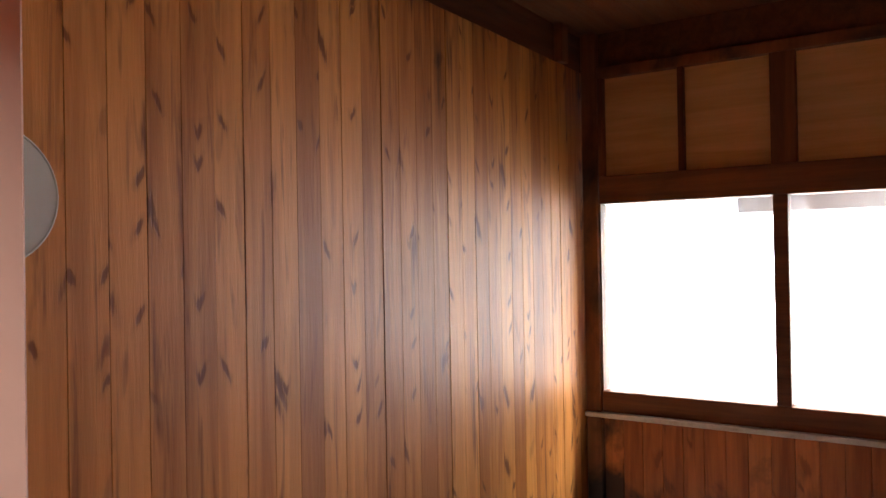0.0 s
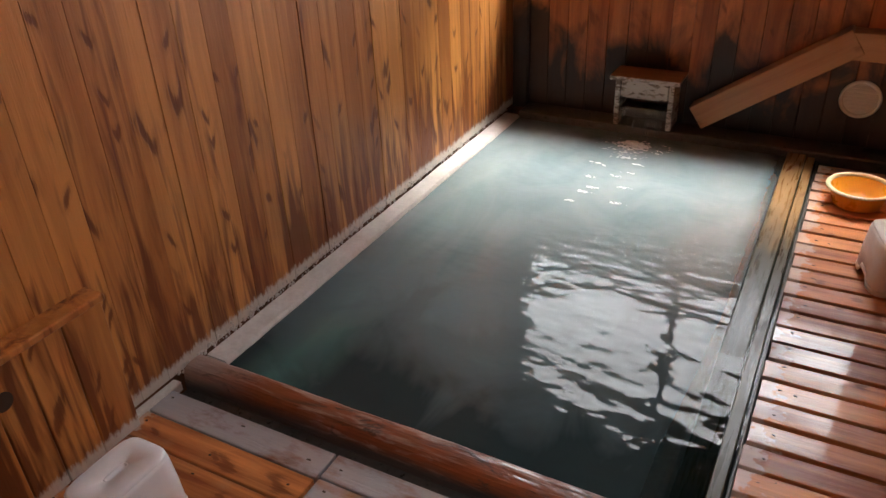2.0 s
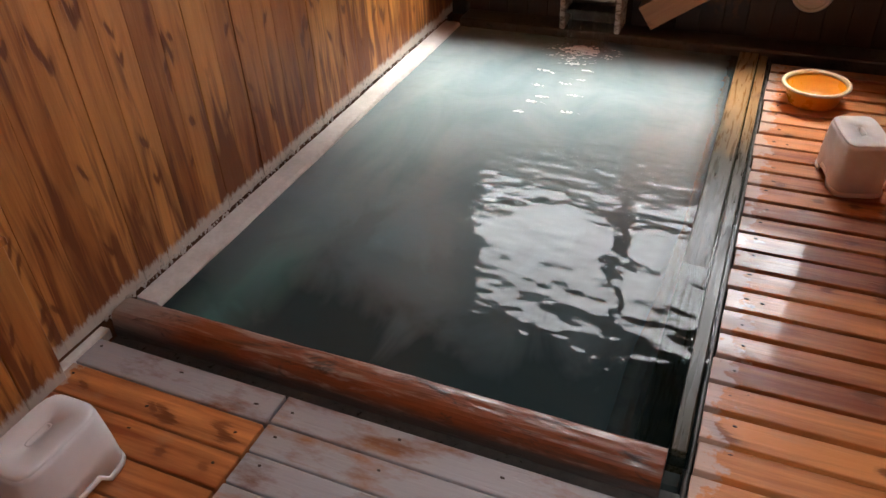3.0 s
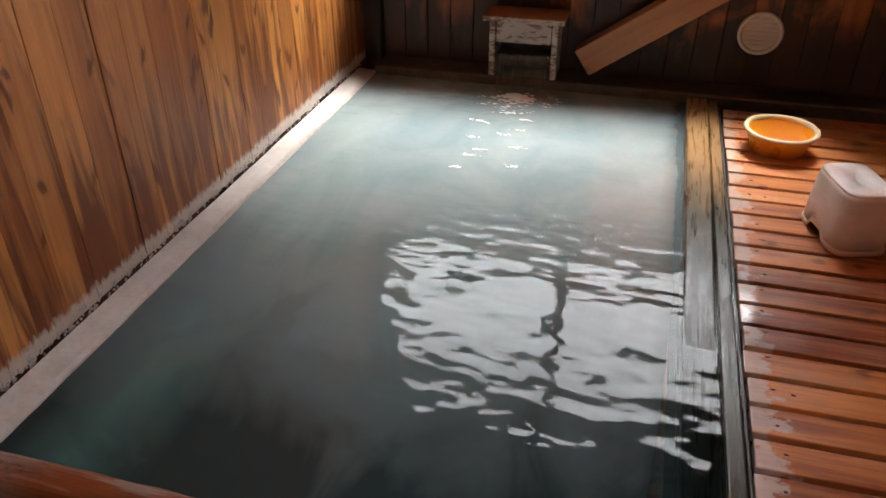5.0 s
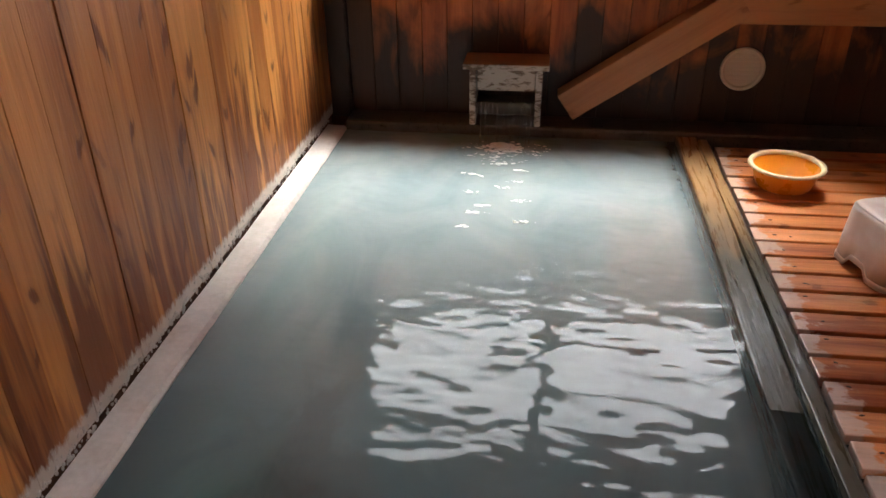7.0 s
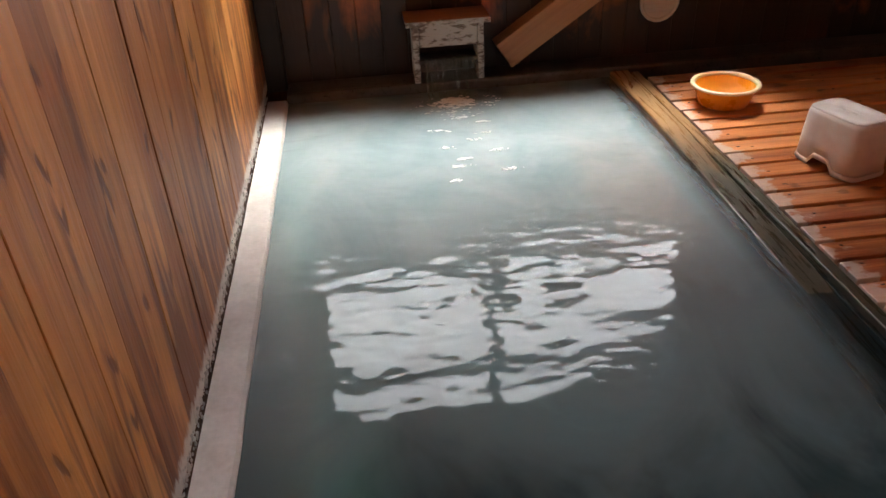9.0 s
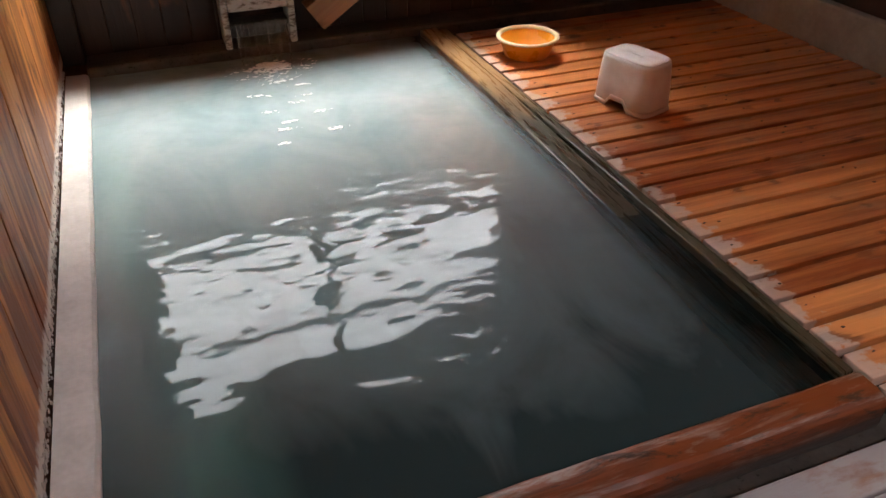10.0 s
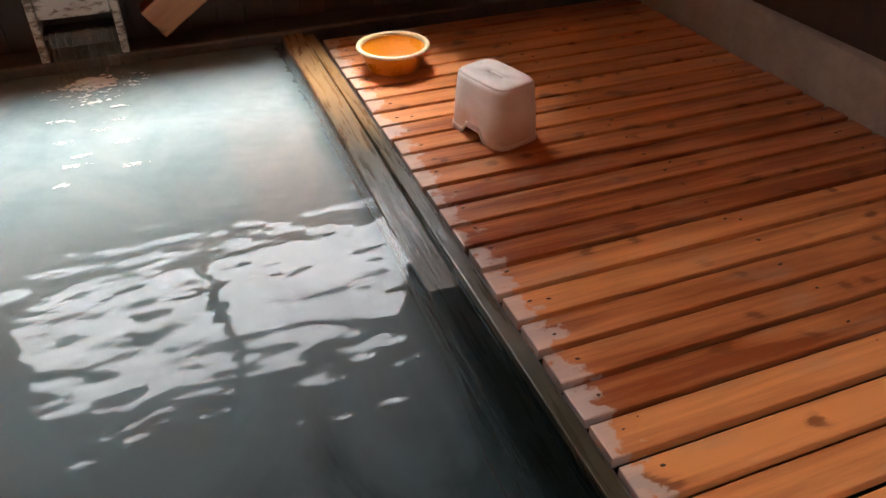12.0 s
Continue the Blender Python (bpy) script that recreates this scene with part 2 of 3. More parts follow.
M_KERB = mineral("mineral_crusted_kerb", (0.46, 0.43, 0.40), (0.72, 0.69, 0.66), 7, 0.45)
M_PLINTH = mineral("grey_concrete", (0.22, 0.20, 0.17), (0.40, 0.37, 0.32), 4, 0.7)
M_DARKSTONE = mineral("dark_wet_stone", (0.03, 0.028, 0.026), (0.10, 0.09, 0.08), 8, 0.35)
M_TUB = mineral("tub_lining", (0.028, 0.036, 0.034), (0.075, 0.095, 0.09), 3, 0.6)
M_LEDGE = mineral("pale_ledge", (0.40, 0.52, 0.48), (0.62, 0.70, 0.66), 4, 0.6)
# near-black colour carries the shade seen through the plank gaps
M_SUBFLOOR_SHADE = mineral("subfloor_shade", (0.008, 0.008, 0.008), (0.03, 0.027, 0.024), 6, 0.5)


def worn_paint(name, paint, under):
    m = Nodes(name)
    n = m.noise(m.coords((6, 6, 14)), 3.0, 6, 0.7)
    c = m.ramp(n, (0.42, 0.0), (0.50, 1.0))
    col = m.mix(c, under, paint)
    m.bump(c, 0.4, 0.002)
    return m.done(col, 0.5)


M_BOXWOOD = worn_paint("crusted_spout_wood", (0.40, 0.37, 0.33), (0.12, 0.085, 0.06))


def plastic(name, col, rough, dirt=None):
    m = Nodes(name)
    n = m.noise(m.coords(), 14, 4, 0.6)
    dirt = dirt or tuple(c * 0.82 for c in col)
    z = m.axis(2)
    low = m.ramp(m.math("ADD", m.math("MULTIPLY", z, 6.0), m.math("MULTIPLY", n, 0.7)), (0.25, 1.0), (0.7, 0.0))
    c = m.mix(m.math("MULTIPLY", low, 0.55), m.mix(m.ramp(n, (0.35, 0.0), (0.75, 0.35)), col, dirt), dirt)
    m.bump(n, 0.06, 0.002)
    m.bsdf.inputs["Subsurface Weight"].default_value = 0.0
    return m.done(c, m.ramp(n, (0.3, rough), (0.7, rough + 0.15)))


M_STOOL = plastic("white_stool_plastic", (0.80, 0.80, 0.82), 0.32)
M_STOOL2 = plastic("stained_stool_plastic", (0.77, 0.74, 0.73), 0.33, (0.52, 0.34, 0.25))
M_BASIN = plastic("orange_basin_plastic", (0.90, 0.36, 0.02), 0.22)
M_RIM = plastic("cream_rim_plastic", (0.82, 0.72, 0.50), 0.3)
M_VENT = plastic("cream_vent_plastic", (0.72, 0.68, 0.58), 0.45)
M_DISC = plastic("pale_disc_plastic", (0.60, 0.67, 0.66), 0.4)
M_JAMB = mineral("pink_plaster", (0.46, 0.27, 0.205), (0.54, 0.33, 0.25), 5, 0.7, 0.1)
M_NAIL = plastic("rusty_nail", (0.05, 0.03, 0.02), 0.5)


def water_material():
    """Cloudy spring water: a sheen over a milky body through which the tub shows."""
    m = Nodes("cloudy_water")
    m.tree.nodes.remove(m.bsdf)
    v = m.coords()
    cloud = m.noise(m.coords((1.5, 0.9, 1)), 2.0, 4, 0.55, 1.1)
    body = m.tree.nodes.new("ShaderNodeBsdfDiffuse")
    clear = m.tree.nodes.new("ShaderNodeBsdfTransparent")
    clear.inputs["Color"].default_value = (0.38, 0.49, 0.47, 1)
    inner = m.tree.nodes.new("ShaderNodeMixShader")
    milk = m.tree.nodes.new("ShaderNodeMath")
    milk.operation = "MULTIPLY"
    # minerals cloud the spout end; weaker daylight towards the front is painted in near-black
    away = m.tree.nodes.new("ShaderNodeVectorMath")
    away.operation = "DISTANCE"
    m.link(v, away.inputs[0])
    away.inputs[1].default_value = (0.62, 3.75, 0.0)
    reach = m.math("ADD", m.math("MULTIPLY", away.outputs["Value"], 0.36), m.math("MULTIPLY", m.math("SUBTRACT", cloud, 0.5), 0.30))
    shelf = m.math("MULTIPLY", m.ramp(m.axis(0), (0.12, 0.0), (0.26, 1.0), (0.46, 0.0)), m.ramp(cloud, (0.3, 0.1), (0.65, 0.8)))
    dark_body = m.mix(shelf, (0.026, 0.040, 0.042), (0.10, 0.22, 0.20))
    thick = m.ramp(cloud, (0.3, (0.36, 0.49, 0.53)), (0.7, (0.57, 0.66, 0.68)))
    m.link(m.mix(m.ramp(reach, (0.46, 0.0), (0.60, 0.66), (0.78, 1.0)), thick, dark_body), body.inputs["Color"])
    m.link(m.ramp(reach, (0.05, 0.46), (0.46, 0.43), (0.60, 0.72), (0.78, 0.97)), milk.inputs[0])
    # hardly any depth of water lies over the rail
    m.link(m.ramp(m.math("SUBTRACT", m.axis(0), 1.0), (0.44, 1.0), (0.55, 0.10)), milk.inputs[1])
    m.link(milk.outputs[0], inner.inputs[0])
    m.link(clear.outputs[0], inner.inputs[1])
    m.link(body.outputs[0], inner.inputs[2])
    gloss = m.add("ShaderNodeBsdfGlossy", Roughness=0.0)
    fres = m.add("ShaderNodeFresnel", IOR=1.33)
    top = m.tree.nodes.new("ShaderNodeMixShader")
    m.link(fres.outputs[0], top.inputs[0])
    m.link(inner.outputs[0], top.inputs[1])
    m.link(gloss.outputs[0], top.inputs[2])
    m.link(top.outputs[0], m.out.inputs["Surface"])
    return m.mat


M_WATER = water_material()


def stream_material():
    m = Nodes("falling_water")
    m.bsdf.inputs["Transmission Weight"].default_value = 0.85
    m.bsdf.inputs["IOR"].default_value = 1.2
    n = m.noise(m.coords((40, 40, 6)), 2, 3)
    m.bump(n, 0.6, 0.006)
    return m.done((0.85, 0.9, 0.9), 0.12)


M_STREAM = stream_material()
foam = Nodes("foam")
M_FOAM_GLINT = foam.done((0.82, 0.85, 0.85), 0.25)


def glass_material():
    """Window pane, clear with a film of frost: mostly see-through, with gloss."""
    m = Nodes("frosted_pane")
    m.tree.nodes.remove(m.bsdf)
    clear = m.tree.nodes.new("ShaderNodeBsdfTransparent")
    haze = m.tree.nodes.new("ShaderNodeBsdfTranslucent")
    haze.inputs["Color"].default_value = (0.9, 0.92, 0.93, 1)
    n = m.noise(m.coords((3, 1, 1.4)), 3.0, 5, 0.7)
    a = m.tree.nodes.new("ShaderNodeMixShader")
    m.link(m.ramp(n, (0.35, 0.01), (0.65, 0.06)), a.inputs[0])
    m.link(clear.outputs[0], a.inputs[1])
    m.link(haze.outputs[0], a.inputs[2])
    gloss = m.add("ShaderNodeBsdfGlossy", Roughness=0.05)
    b = m.tree.nodes.new("ShaderNodeMixShader")
    fr = m.add("ShaderNodeFresnel", IOR=1.45)
    m.link(fr.outputs[0], b.inputs[0])
    m.link(a.outputs[0], b.inputs[1])
    m.link(gloss.outputs[0], b.inputs[2])
    m.link(b.outputs[0], m.out.inputs["Surface"])
    return m.mat


M_GLASS = glass_material()


def glow(name, col, strength):
    m = Nodes(name)
    m.bsdf.inputs["Emission Color"].default_value = (*col, 1)
    m.bsdf.inputs["Emission Strength"].default_value = strength
    return m.done(col, 1.0)


M_SKYCARD = glow("bright_overcast", (0.97, 0.98, 1.0), 1.75)
M_EAVE = mineral("grey_eave", (0.27, 0.28, 0.29), (0.34, 0.35, 0.36), 3, 0.7)


# ---- mesh helpers ----
def mesh_of(name, bm, material):
    me = bpy.data.meshes.new(name)
    bm.to_mesh(me)
    bm.free()
    me.materials.append(material)
    return me


def part(name, bm, material, parent=None, label=""):
    """One mesh object out of a bmesh, under its thing."""
    ob = new(name, mesh_of(name, bm, material))
    if parent:
        ob.parent = parent
    return tagged(ob, label)


def thing(name, label, category, at=(0, 0, 0), turn=0.0, group="", kind=""):
    ob = new(name)
    ob.matrix_basis = pose(*at, 0, 0, turn)
    ob.empty_display_size = 0.1
    return tagged(ob, label, category, group, kind)


def box(bm, x0, x1, y0, y1, z0, z1, bevel=0.0, segs=1):
    made = bmesh.ops.create_cube(bm, size=1)["verts"]
    for v in made:
        v.co = Vector((x0 + (v.co.x + 0.5) * (x1 - x0), y0 + (v.co.y + 0.5) * (y1 - y0), z0 + (v.co.z + 0.5) * (z1 - z0)))
    if bevel:
        edges = list({e for v in made for e in v.link_edges})
        bmesh.ops.bevel(bm, geom=edges, offset=bevel, segments=segs, affect="EDGES", profile=0.5)
    return bm


def block(x0, x1, y0, y1, z0, z1, bevel=0.0, segs=1):
    return box(bmesh.new(), x0, x1, y0, y1, z0, z1, bevel, segs)


def smooth(ob):
    for p in ob.data.polygons:
        p.use_smooth = True
    return ob


def lathe(profile, n=32, cap=False):
    """A turned body from (radius, height) pairs."""
    bm = bmesh.new()
    rings = []
    for r, z in profile:
        rings.append([bm.verts.new((r * math.cos(2 * math.pi * i / n), r * math.sin(2 * math.pi * i / n), z)) for i in range(n)])
    for a, b in zip(rings, rings[1:]):
        for i in range(n):
            bm.faces.new((a[i], a[(i + 1) % n], b[(i + 1) % n], b[i]))
    if cap:
        bm.faces.new(list(reversed(rings[0])))
        bm.faces.new(rings[-1])
    return bm


# ---- structure ----
def structure(name, bm, material, label):
    return tagged(part(name, bm, material), label, name.split("_")[0], "", "structure")
wall_left = structure("wall_left", block(-0.14, -0.022, FRONT, BACK + 0.15, -0.7, 2.84), M_CEIL, "inner wall clad with vertical knotty pine boards")
wall_back = structure("wall_back", block(-0.14, 3.5, BACK + 0.022, BACK + 0.15, -0.7, 0.90), M_CEIL, "mould-stained wooden wall below the window")
part("upper_wall", block(-0.14, 3.5, BACK + 0.022, BACK + 0.15, 2.82, CEIL), M_CEIL, wall_back)
part("side_wall", block(WIN_R + 0.10, 3.5, BACK + 0.004, BACK + 0.15, 0.90, 2.82), M_BACK, wall_back)
wall_right = structure("wall_right", block(RIGHT + 0.06, RIGHT + 0.2, FRONT, BACK + 0.15, -0.7, CEIL), M_BACK, "dark wooden side wall above a concrete plinth")
# only the jamb shows; unseen dark wall and lintel limit bounce and anteroom light
wall_front = structure("wall_front", block(-0.02, 1.358, 0.06, 0.186, -0.7, CEIL), M_BACK, "unseen wall around the doorway, dark wood to cut bounced light")
part("jamb", block(1.36, 1.375, 0.05, 0.19, 0.14, 2.02, 0.002), M_JAMB, wall_front, "pink painted door jamb")
part("side_wall", block(2.95, RIGHT + 0.06, 0.06, 0.186, -0.7, CEIL), M_BACK, wall_front)
part("lintel", block(1.36, 2.95, 0.06, 0.186, 2.022, CEIL), M_BACK, wall_front)
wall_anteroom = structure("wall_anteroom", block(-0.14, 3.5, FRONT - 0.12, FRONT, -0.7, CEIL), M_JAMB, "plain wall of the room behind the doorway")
ceiling = structure("ceiling", block(-0.9, 3.5, FRONT - 0.12, BACK + 0.3, CEIL, CEIL + 0.1), M_CEIL, "dark wooden board ceiling")
anteroom_floor = structure("anteroom_floor", block(-0.02, RIGHT + 0.06, FRONT, 0.19, -0.3, 0.14), M_CHUTE, "raised wooden floor at the doorway")
wall_plate = structure("wall_head", block(-0.14, -0.03, FRONT, BACK + 0.15, 2.842, CEIL), M_CEIL, "dark beam above the board wall")
part("stud", block(-0.028, 0.02, 3.78, 3.86, 2.842, CEIL, 0.004), M_POST, wall_plate)
floor = structure("floor", block(-0.14, 3.4, FRONT - 0.1, BACK + 0.1, -0.9, -0.75), M_SUBFLOOR_SHADE, "floor beneath the decking, coloured near-black for the shade there")
plinth = structure("plinth", block(RIGHT, RIGHT + 0.058, FRONT, BACK, -0.2, 0.185, 0.012, 2), M_PLINTH, "grey concrete plinth along the wooden wall")

# tub under the water
TUB_L, TUB_R, TUB_N, TUB_F = 0.095, 1.645, 1.478, 3.95
tub = structure("tub", block(TUB_L, TUB_R, TUB_N, TUB_F, -0.74, -0.60), M_TUB, "sunken bathing tub with grey-green lining")
part("lining", block(TUB_L - 0.04, TUB_L - 0.002, TUB_N, TUB_F, -0.6, -0.03), M_TUB, tub)
part("lining", block(TUB_R + 0.002, TUB_R + 0.02, TUB_N, TUB_F, -0.6, -0.06), M_TUB, tub)
part("lining", block(TUB_L, TUB_R, TUB_F + 0.002, TUB_F + 0.04, -0.6, -0.03), M_TUB, tub)
part("lining", block(TUB_L, TUB_R, TUB_N - 0.04, TUB_N - 0.002, -0.6, -0.06), M_TUB, tub)

# water sheet with real ripples
def water_sheet():
    bm = bmesh.new()
    nx, ny = 280, 520
    x0, x1, y0, y1 = TUB_L + 0.001, TUB_R + 0.012, TUB_N - 0.02, TUB_F - 0.001
    verts = []
    for j in range(ny + 1):
        for i in range(nx + 1):
            x, y = x0 + (x1 - x0) * i / nx, y0 + (y1 - y0) * j / ny
            d = math.hypot(x - 0.80, y - 3.72)
            ring = 0.0022 * math.sin(d * 62) * math.exp(-d * 2.6)
            busy = 0.55 + 0.8 * max(0.0, noise.noise(Vector((x * 1.7, y * 1.9, 2.2))) + 0.3)
            busy *= 0.5 + 0.5 * min(1.0, max(0.0, (y - 1.5) / 1.0))
            chop = 0.0016 * noise.noise(Vector((x * 4.6, y * 9.0, 0.3)))
            chop += busy * 0.0022 * noise.noise(Vector((x * 9 + 2 * y, y * 18, 4.1)))
            chop += busy * 0.0009 * noise.noise(Vector((x * 21, y * 40, 9.4)))
            chop += 0.0045 * math.exp(-d * 5.0) * noise.noise(Vector((x * 30, y * 42, 7.7)))
            verts.append(bm.verts.new((x, y, -0.014 + ring + chop)))
    for j in range(ny):
        for i in range(nx):
            a = j * (nx + 1) + i
            bm.faces.new((verts[a], verts[a + 1], verts[a + nx + 2], verts[a + nx + 1]))
    return bm


bench = structure("submerged_bench", block(1.20, 1.50, TUB_N + 0.03, TUB_F - 0.01, -0.6, -0.10, 0.03, 4), M_UNDER, "reddish submerged bench along the pool")
ledge = structure("submerged_ledge", block(TUB_L, 0.19, TUB_N + 0.01, TUB_F - 0.01, -0.6, -0.13, 0.035, 4), M_LEDGE, "pale turquoise submerged ledge along the kerb")
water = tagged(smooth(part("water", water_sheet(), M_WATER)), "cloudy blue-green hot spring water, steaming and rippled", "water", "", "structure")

# ---- window ----
window = structure("window_1", block(0.092, WIN_R + 0.10, BACK - 0.02, BACK + 0.10, 2.08, 2.235, 0.004), M_FRAME, "wide wooden window of two large panes, daylight behind")
# sunlight on the sill is put into its colour: pale kerb material
part("sill", block(0.0, 3.1, BACK - 0.06, BACK + 0.12, 0.885, 0.912, 0.004), M_KERB, window, "window sill, coloured pale for the sunlight on it")
part("bottom_rail", block(0.092, WIN_R + 0.10, BACK - 0.025, BACK + 0.08, 0.914, WIN_B, 0.004), M_FRAME, window)
part("stile", block(0.075, 0.10, BACK - 0.02, BACK + 0.08, WIN_B, WIN_T, 0.003), M_POST, window)
part("stile", block(WIN_R, WIN_R + 0.10, BACK - 0.02, BACK + 0.08, WIN_B, WIN_T, 0.003), M_POST, window)
part("meeting_stile", block(1.005, 1.075, BACK - 0.02, BACK + 0.07, WIN_B, WIN_T, 0.003), M_FRAME, window)
for a, b in ((0.10, 1.005), (1.075, WIN_R)):
    pane = part("pane", block(a, b, BACK + 0.035, BACK + 0.039, WIN_B, WIN_T), M_GLASS, window)
    pane.visible_shadow = False
upper = structure("window_2", block(0.09, 3.1, BACK - 0.02, BACK + 0.10, 2.79, 2.85, 0.004), M_POST, "row of blank light wooden panels above the window")
for a, b in ((0.09, 0.12), (0.54, 0.57), (1.00, 1.12), (1.56, 1.59), (2.02, 2.14), (2.5, 2.53)):
    part("mullion", block(a, b, BACK - 0.015, BACK + 0.06, 2.236, 2.79, 0.003), M_POST, upper)
for a, b in ((0.12, 0.54), (0.57, 1.00), (1.12, 1.56), (1.59, 2.02), (2.14, 2.5), (2.53, 3.1)):
    part("panel", block(a, b, BACK + 0.03, BACK + 0.04, 2.236, 2.79), M_SHEET, upper)
backdrop = tagged(part("backdrop", block(-4.0, 8.5, 7.0, 7.05, 0.3, 5.4), M_SKYCARD), "bright overcast daylight outside", "sky", "", "structure")
yard = structure("ground", block(-40, 40, BACK + 0.152, 60, -0.9, -0.8), M_PLINTH, "grey ground outside the bath house")
eave = structure("eave", block(0.35, 5.0, 6.3, 6.9, 2.10, 2.5), M_EAVE, "grey eave of the neighbouring roof outside")

corner_post = structure("corner_post", block(0.0, 0.09, BACK - 0.035, BACK + 0.02, 0.0, CEIL, 0.006), M_POST, "square dark corner post from floor to ceiling")

# ---- pool edge ----
kerb_bm = bmesh.new()
N = 60
rows = []
for j in range(N + 1):
    y = TUB_N + 0.02 + (TUB_F - TUB_N - 0.02) * j / N
    w = 0.095 + 0.006 * noise.noise(Vector((y * 6, 0, 0)))
    h = 0.004 * noise.noise(Vector((y * 4, 3, 0)))
    rows.append([kerb_bm.verts.new(c) for c in ((0.007, y, -0.1), (0.009, y, 0.004 + h), (w - 0.008, y, 0.002 + h), (w, y, -0.008), (w, y, -0.1))])
for a, b in zip(rows, rows[1:]):
    for i in range(4):
        kerb_bm.faces.new((a[i], b[i], b[i + 1], a[i + 1]))
kerb_bm.faces.new(rows[0])
kerb_bm.faces.new(list(reversed(rows[-1])))
bmesh.ops.recalc_face_normals(kerb_bm, faces=kerb_bm.faces)
kerb = structure("kerb", kerb_bm, M_KERB, "pale mineral-crusted kerb along the pine wall")
back_kerb = structure("back_kerb", block(0.092, RIGHT, TUB_F - 0.012, BACK - 0.002, -0.12, 0.030, 0.012, 2), M_DARKSTONE, "dark wet stone ledge at the back of the pool")


def log_beam():
    """The front log: rounded section, slightly uneven along its length."""
    bm = bmesh.new()
    n, k = 110, 36
    rings = []
    for i in range(n + 1):
        x = 0.032 + 1.575 * i / n
        ring = []
        for s in range(k):
            a = 2 * math.pi * s / k
            ca, sa = math.cos(a), math.sin(a)
            sq = (abs(ca) ** 3.2 + abs(sa) ** 7) ** (-1 / 7)
            wob = 1 + 0.05 * noise.noise(Vector((x * 4, ca * 1.5, sa * 1.5))) + 0.03 * noise.noise(Vector((x * 14, ca * 4, sa * 4)))
            ring.append(bm.verts.new((x, 1.420 + 0.052 * sq * ca * wob, -0.012 + 0.060 * sq * sa * wob)))
        rings.append(ring)
    for a, b in zip(rings, rings[1:]):
        for s in range(k):
            bm.faces.new((a[s], a[(s + 1) % k], b[(s + 1) % k], b[s]))
    bm.faces.new(rings[0])
    bm.faces.new(list(reversed(rings[-1])))
    bmesh.ops.recalc_face_normals(bm, faces=bm.faces)
    return bm


log = tagged(part("edge_log", log_beam(), M_BEAM), "wet red-brown log along the front of the pool", "beam", "", "structure")


def rail_bm():
    bm = block(1.522, 1.606, TUB_N + 0.01, TUB_F - 0.01, -0.09, 0.012, 0.006, 2)
    bmesh.ops.bisect_plane(bm, geom=bm.verts[:] + bm.edges[:] + bm.faces[:], plane_co=(0, 3.3, 0), plane_no=(0, 1, 0))
    for v in bm.verts:
        v.co.z -= 0.045 * max(0.0, (3.3 - v.co.y) / 1.8)
    return bm


rail = tagged(part("pool_rail", rail_bm(), M_RAIL), "worn wooden rail awash at the side of the pool", "rail", "", "structure")

strip_bm = block(1.610, 1.648, TUB_N + 0.01, TUB_F - 0.025, -0.09, 0.008, 0.004, 2)
edge_strip = tagged(part("edge_strip", strip_bm, M_RAIL), "narrow wet wooden strip between rail and decking", "strip", "", "structure")

# ---- stools, basin, spout ----
def stool(name_label, material, at, turn, w=0.26, d=0.178, h=0.19):
    st = thing("bath_stool", name_label, "stool", at, turn, "bath stools")
    bm = bmesh.new()
    n = 40
    levels = ((0.0, 1.0, 1.0), (0.012, 1.0, 1.0), (0.018, 0.975, 0.97), (0.09, 0.95, 0.93), (h - 0.022, 0.90, 0.86), (h - 0.006, 0.875, 0.83), (h, 0.82, 0.77), (h - 0.004, 0.66, 0.58))
    rings = []
    for z, sx, sy in levels:
        ring = []
        for i in range(n):
            a = 2 * math.pi * (i + 0.5) / n
            ca, sa = math.cos(a), math.sin(a)
            sq = (abs(ca) ** 5 + abs(sa) ** 5) ** (-1 / 5)
            x, y = 0.5 * w * sx * sq * ca, 0.5 * d * sy * sq * sa
            zz = z
            if z < 0.05 and abs(x) < 0.20 * w and abs(sa) > 0.5:
                zz = z + 0.030 * min(1.0, (0.20 * w - abs(x)) / 0.02)
            ring.append(bm.verts.new((x, y, zz)))
        rings.append(ring)
    def skin(bm2, loops):
        made = [[bm2.verts.new(c) for c in loop] for loop in loops]
        for a, b in zip(made, made[1:]):
            for i in range(n):
                bm2.faces.new((a[i], a[(i + 1) % n], b[(i + 1) % n], b[i]))
        bmesh.ops.recalc_face_normals(bm2, faces=bm2.faces)
        return bm2

    loops = [[v.co.copy() for v in ring] for ring in rings]
    bm.free()
    hole = []
    for i in range(n):
        a = 2 * math.pi * (i + 0.5) / n
        ca, sa = math.cos(a), math.sin(a)
        sq = (abs(ca) ** 4 + abs(sa) ** 4) ** (-1 / 4)
        hole.append((0.034 * sq * ca, 0.011 * sq * sa))
    slot = [[(x, y, h - 0.004) for x, y in hole], [(x * 0.95, y * 0.9, h - 0.075) for x, y in hole]]
    for name, loop in (("foot_flange", loops[:3]), ("body", loops[2:6]), ("seat", loops[5:] + slot[:1]), ("grip_slot", slot)):
        shell = smooth(part(name, skin(bmesh.new(), loop), material, st))
        mod = shell.modifiers.new("wall", "SOLIDIFY")
        mod.thickness, mod.offset = 0.004, -1
    return st


stool("low white plastic bath stool with a grip slot in its seat", M_STOOL, (0.333, 0.885, 0.003), 90)
stool("low white plastic bath stool stained with orange mineral marks", M_STOOL2, (1.985, 2.90, 0.003), -74)

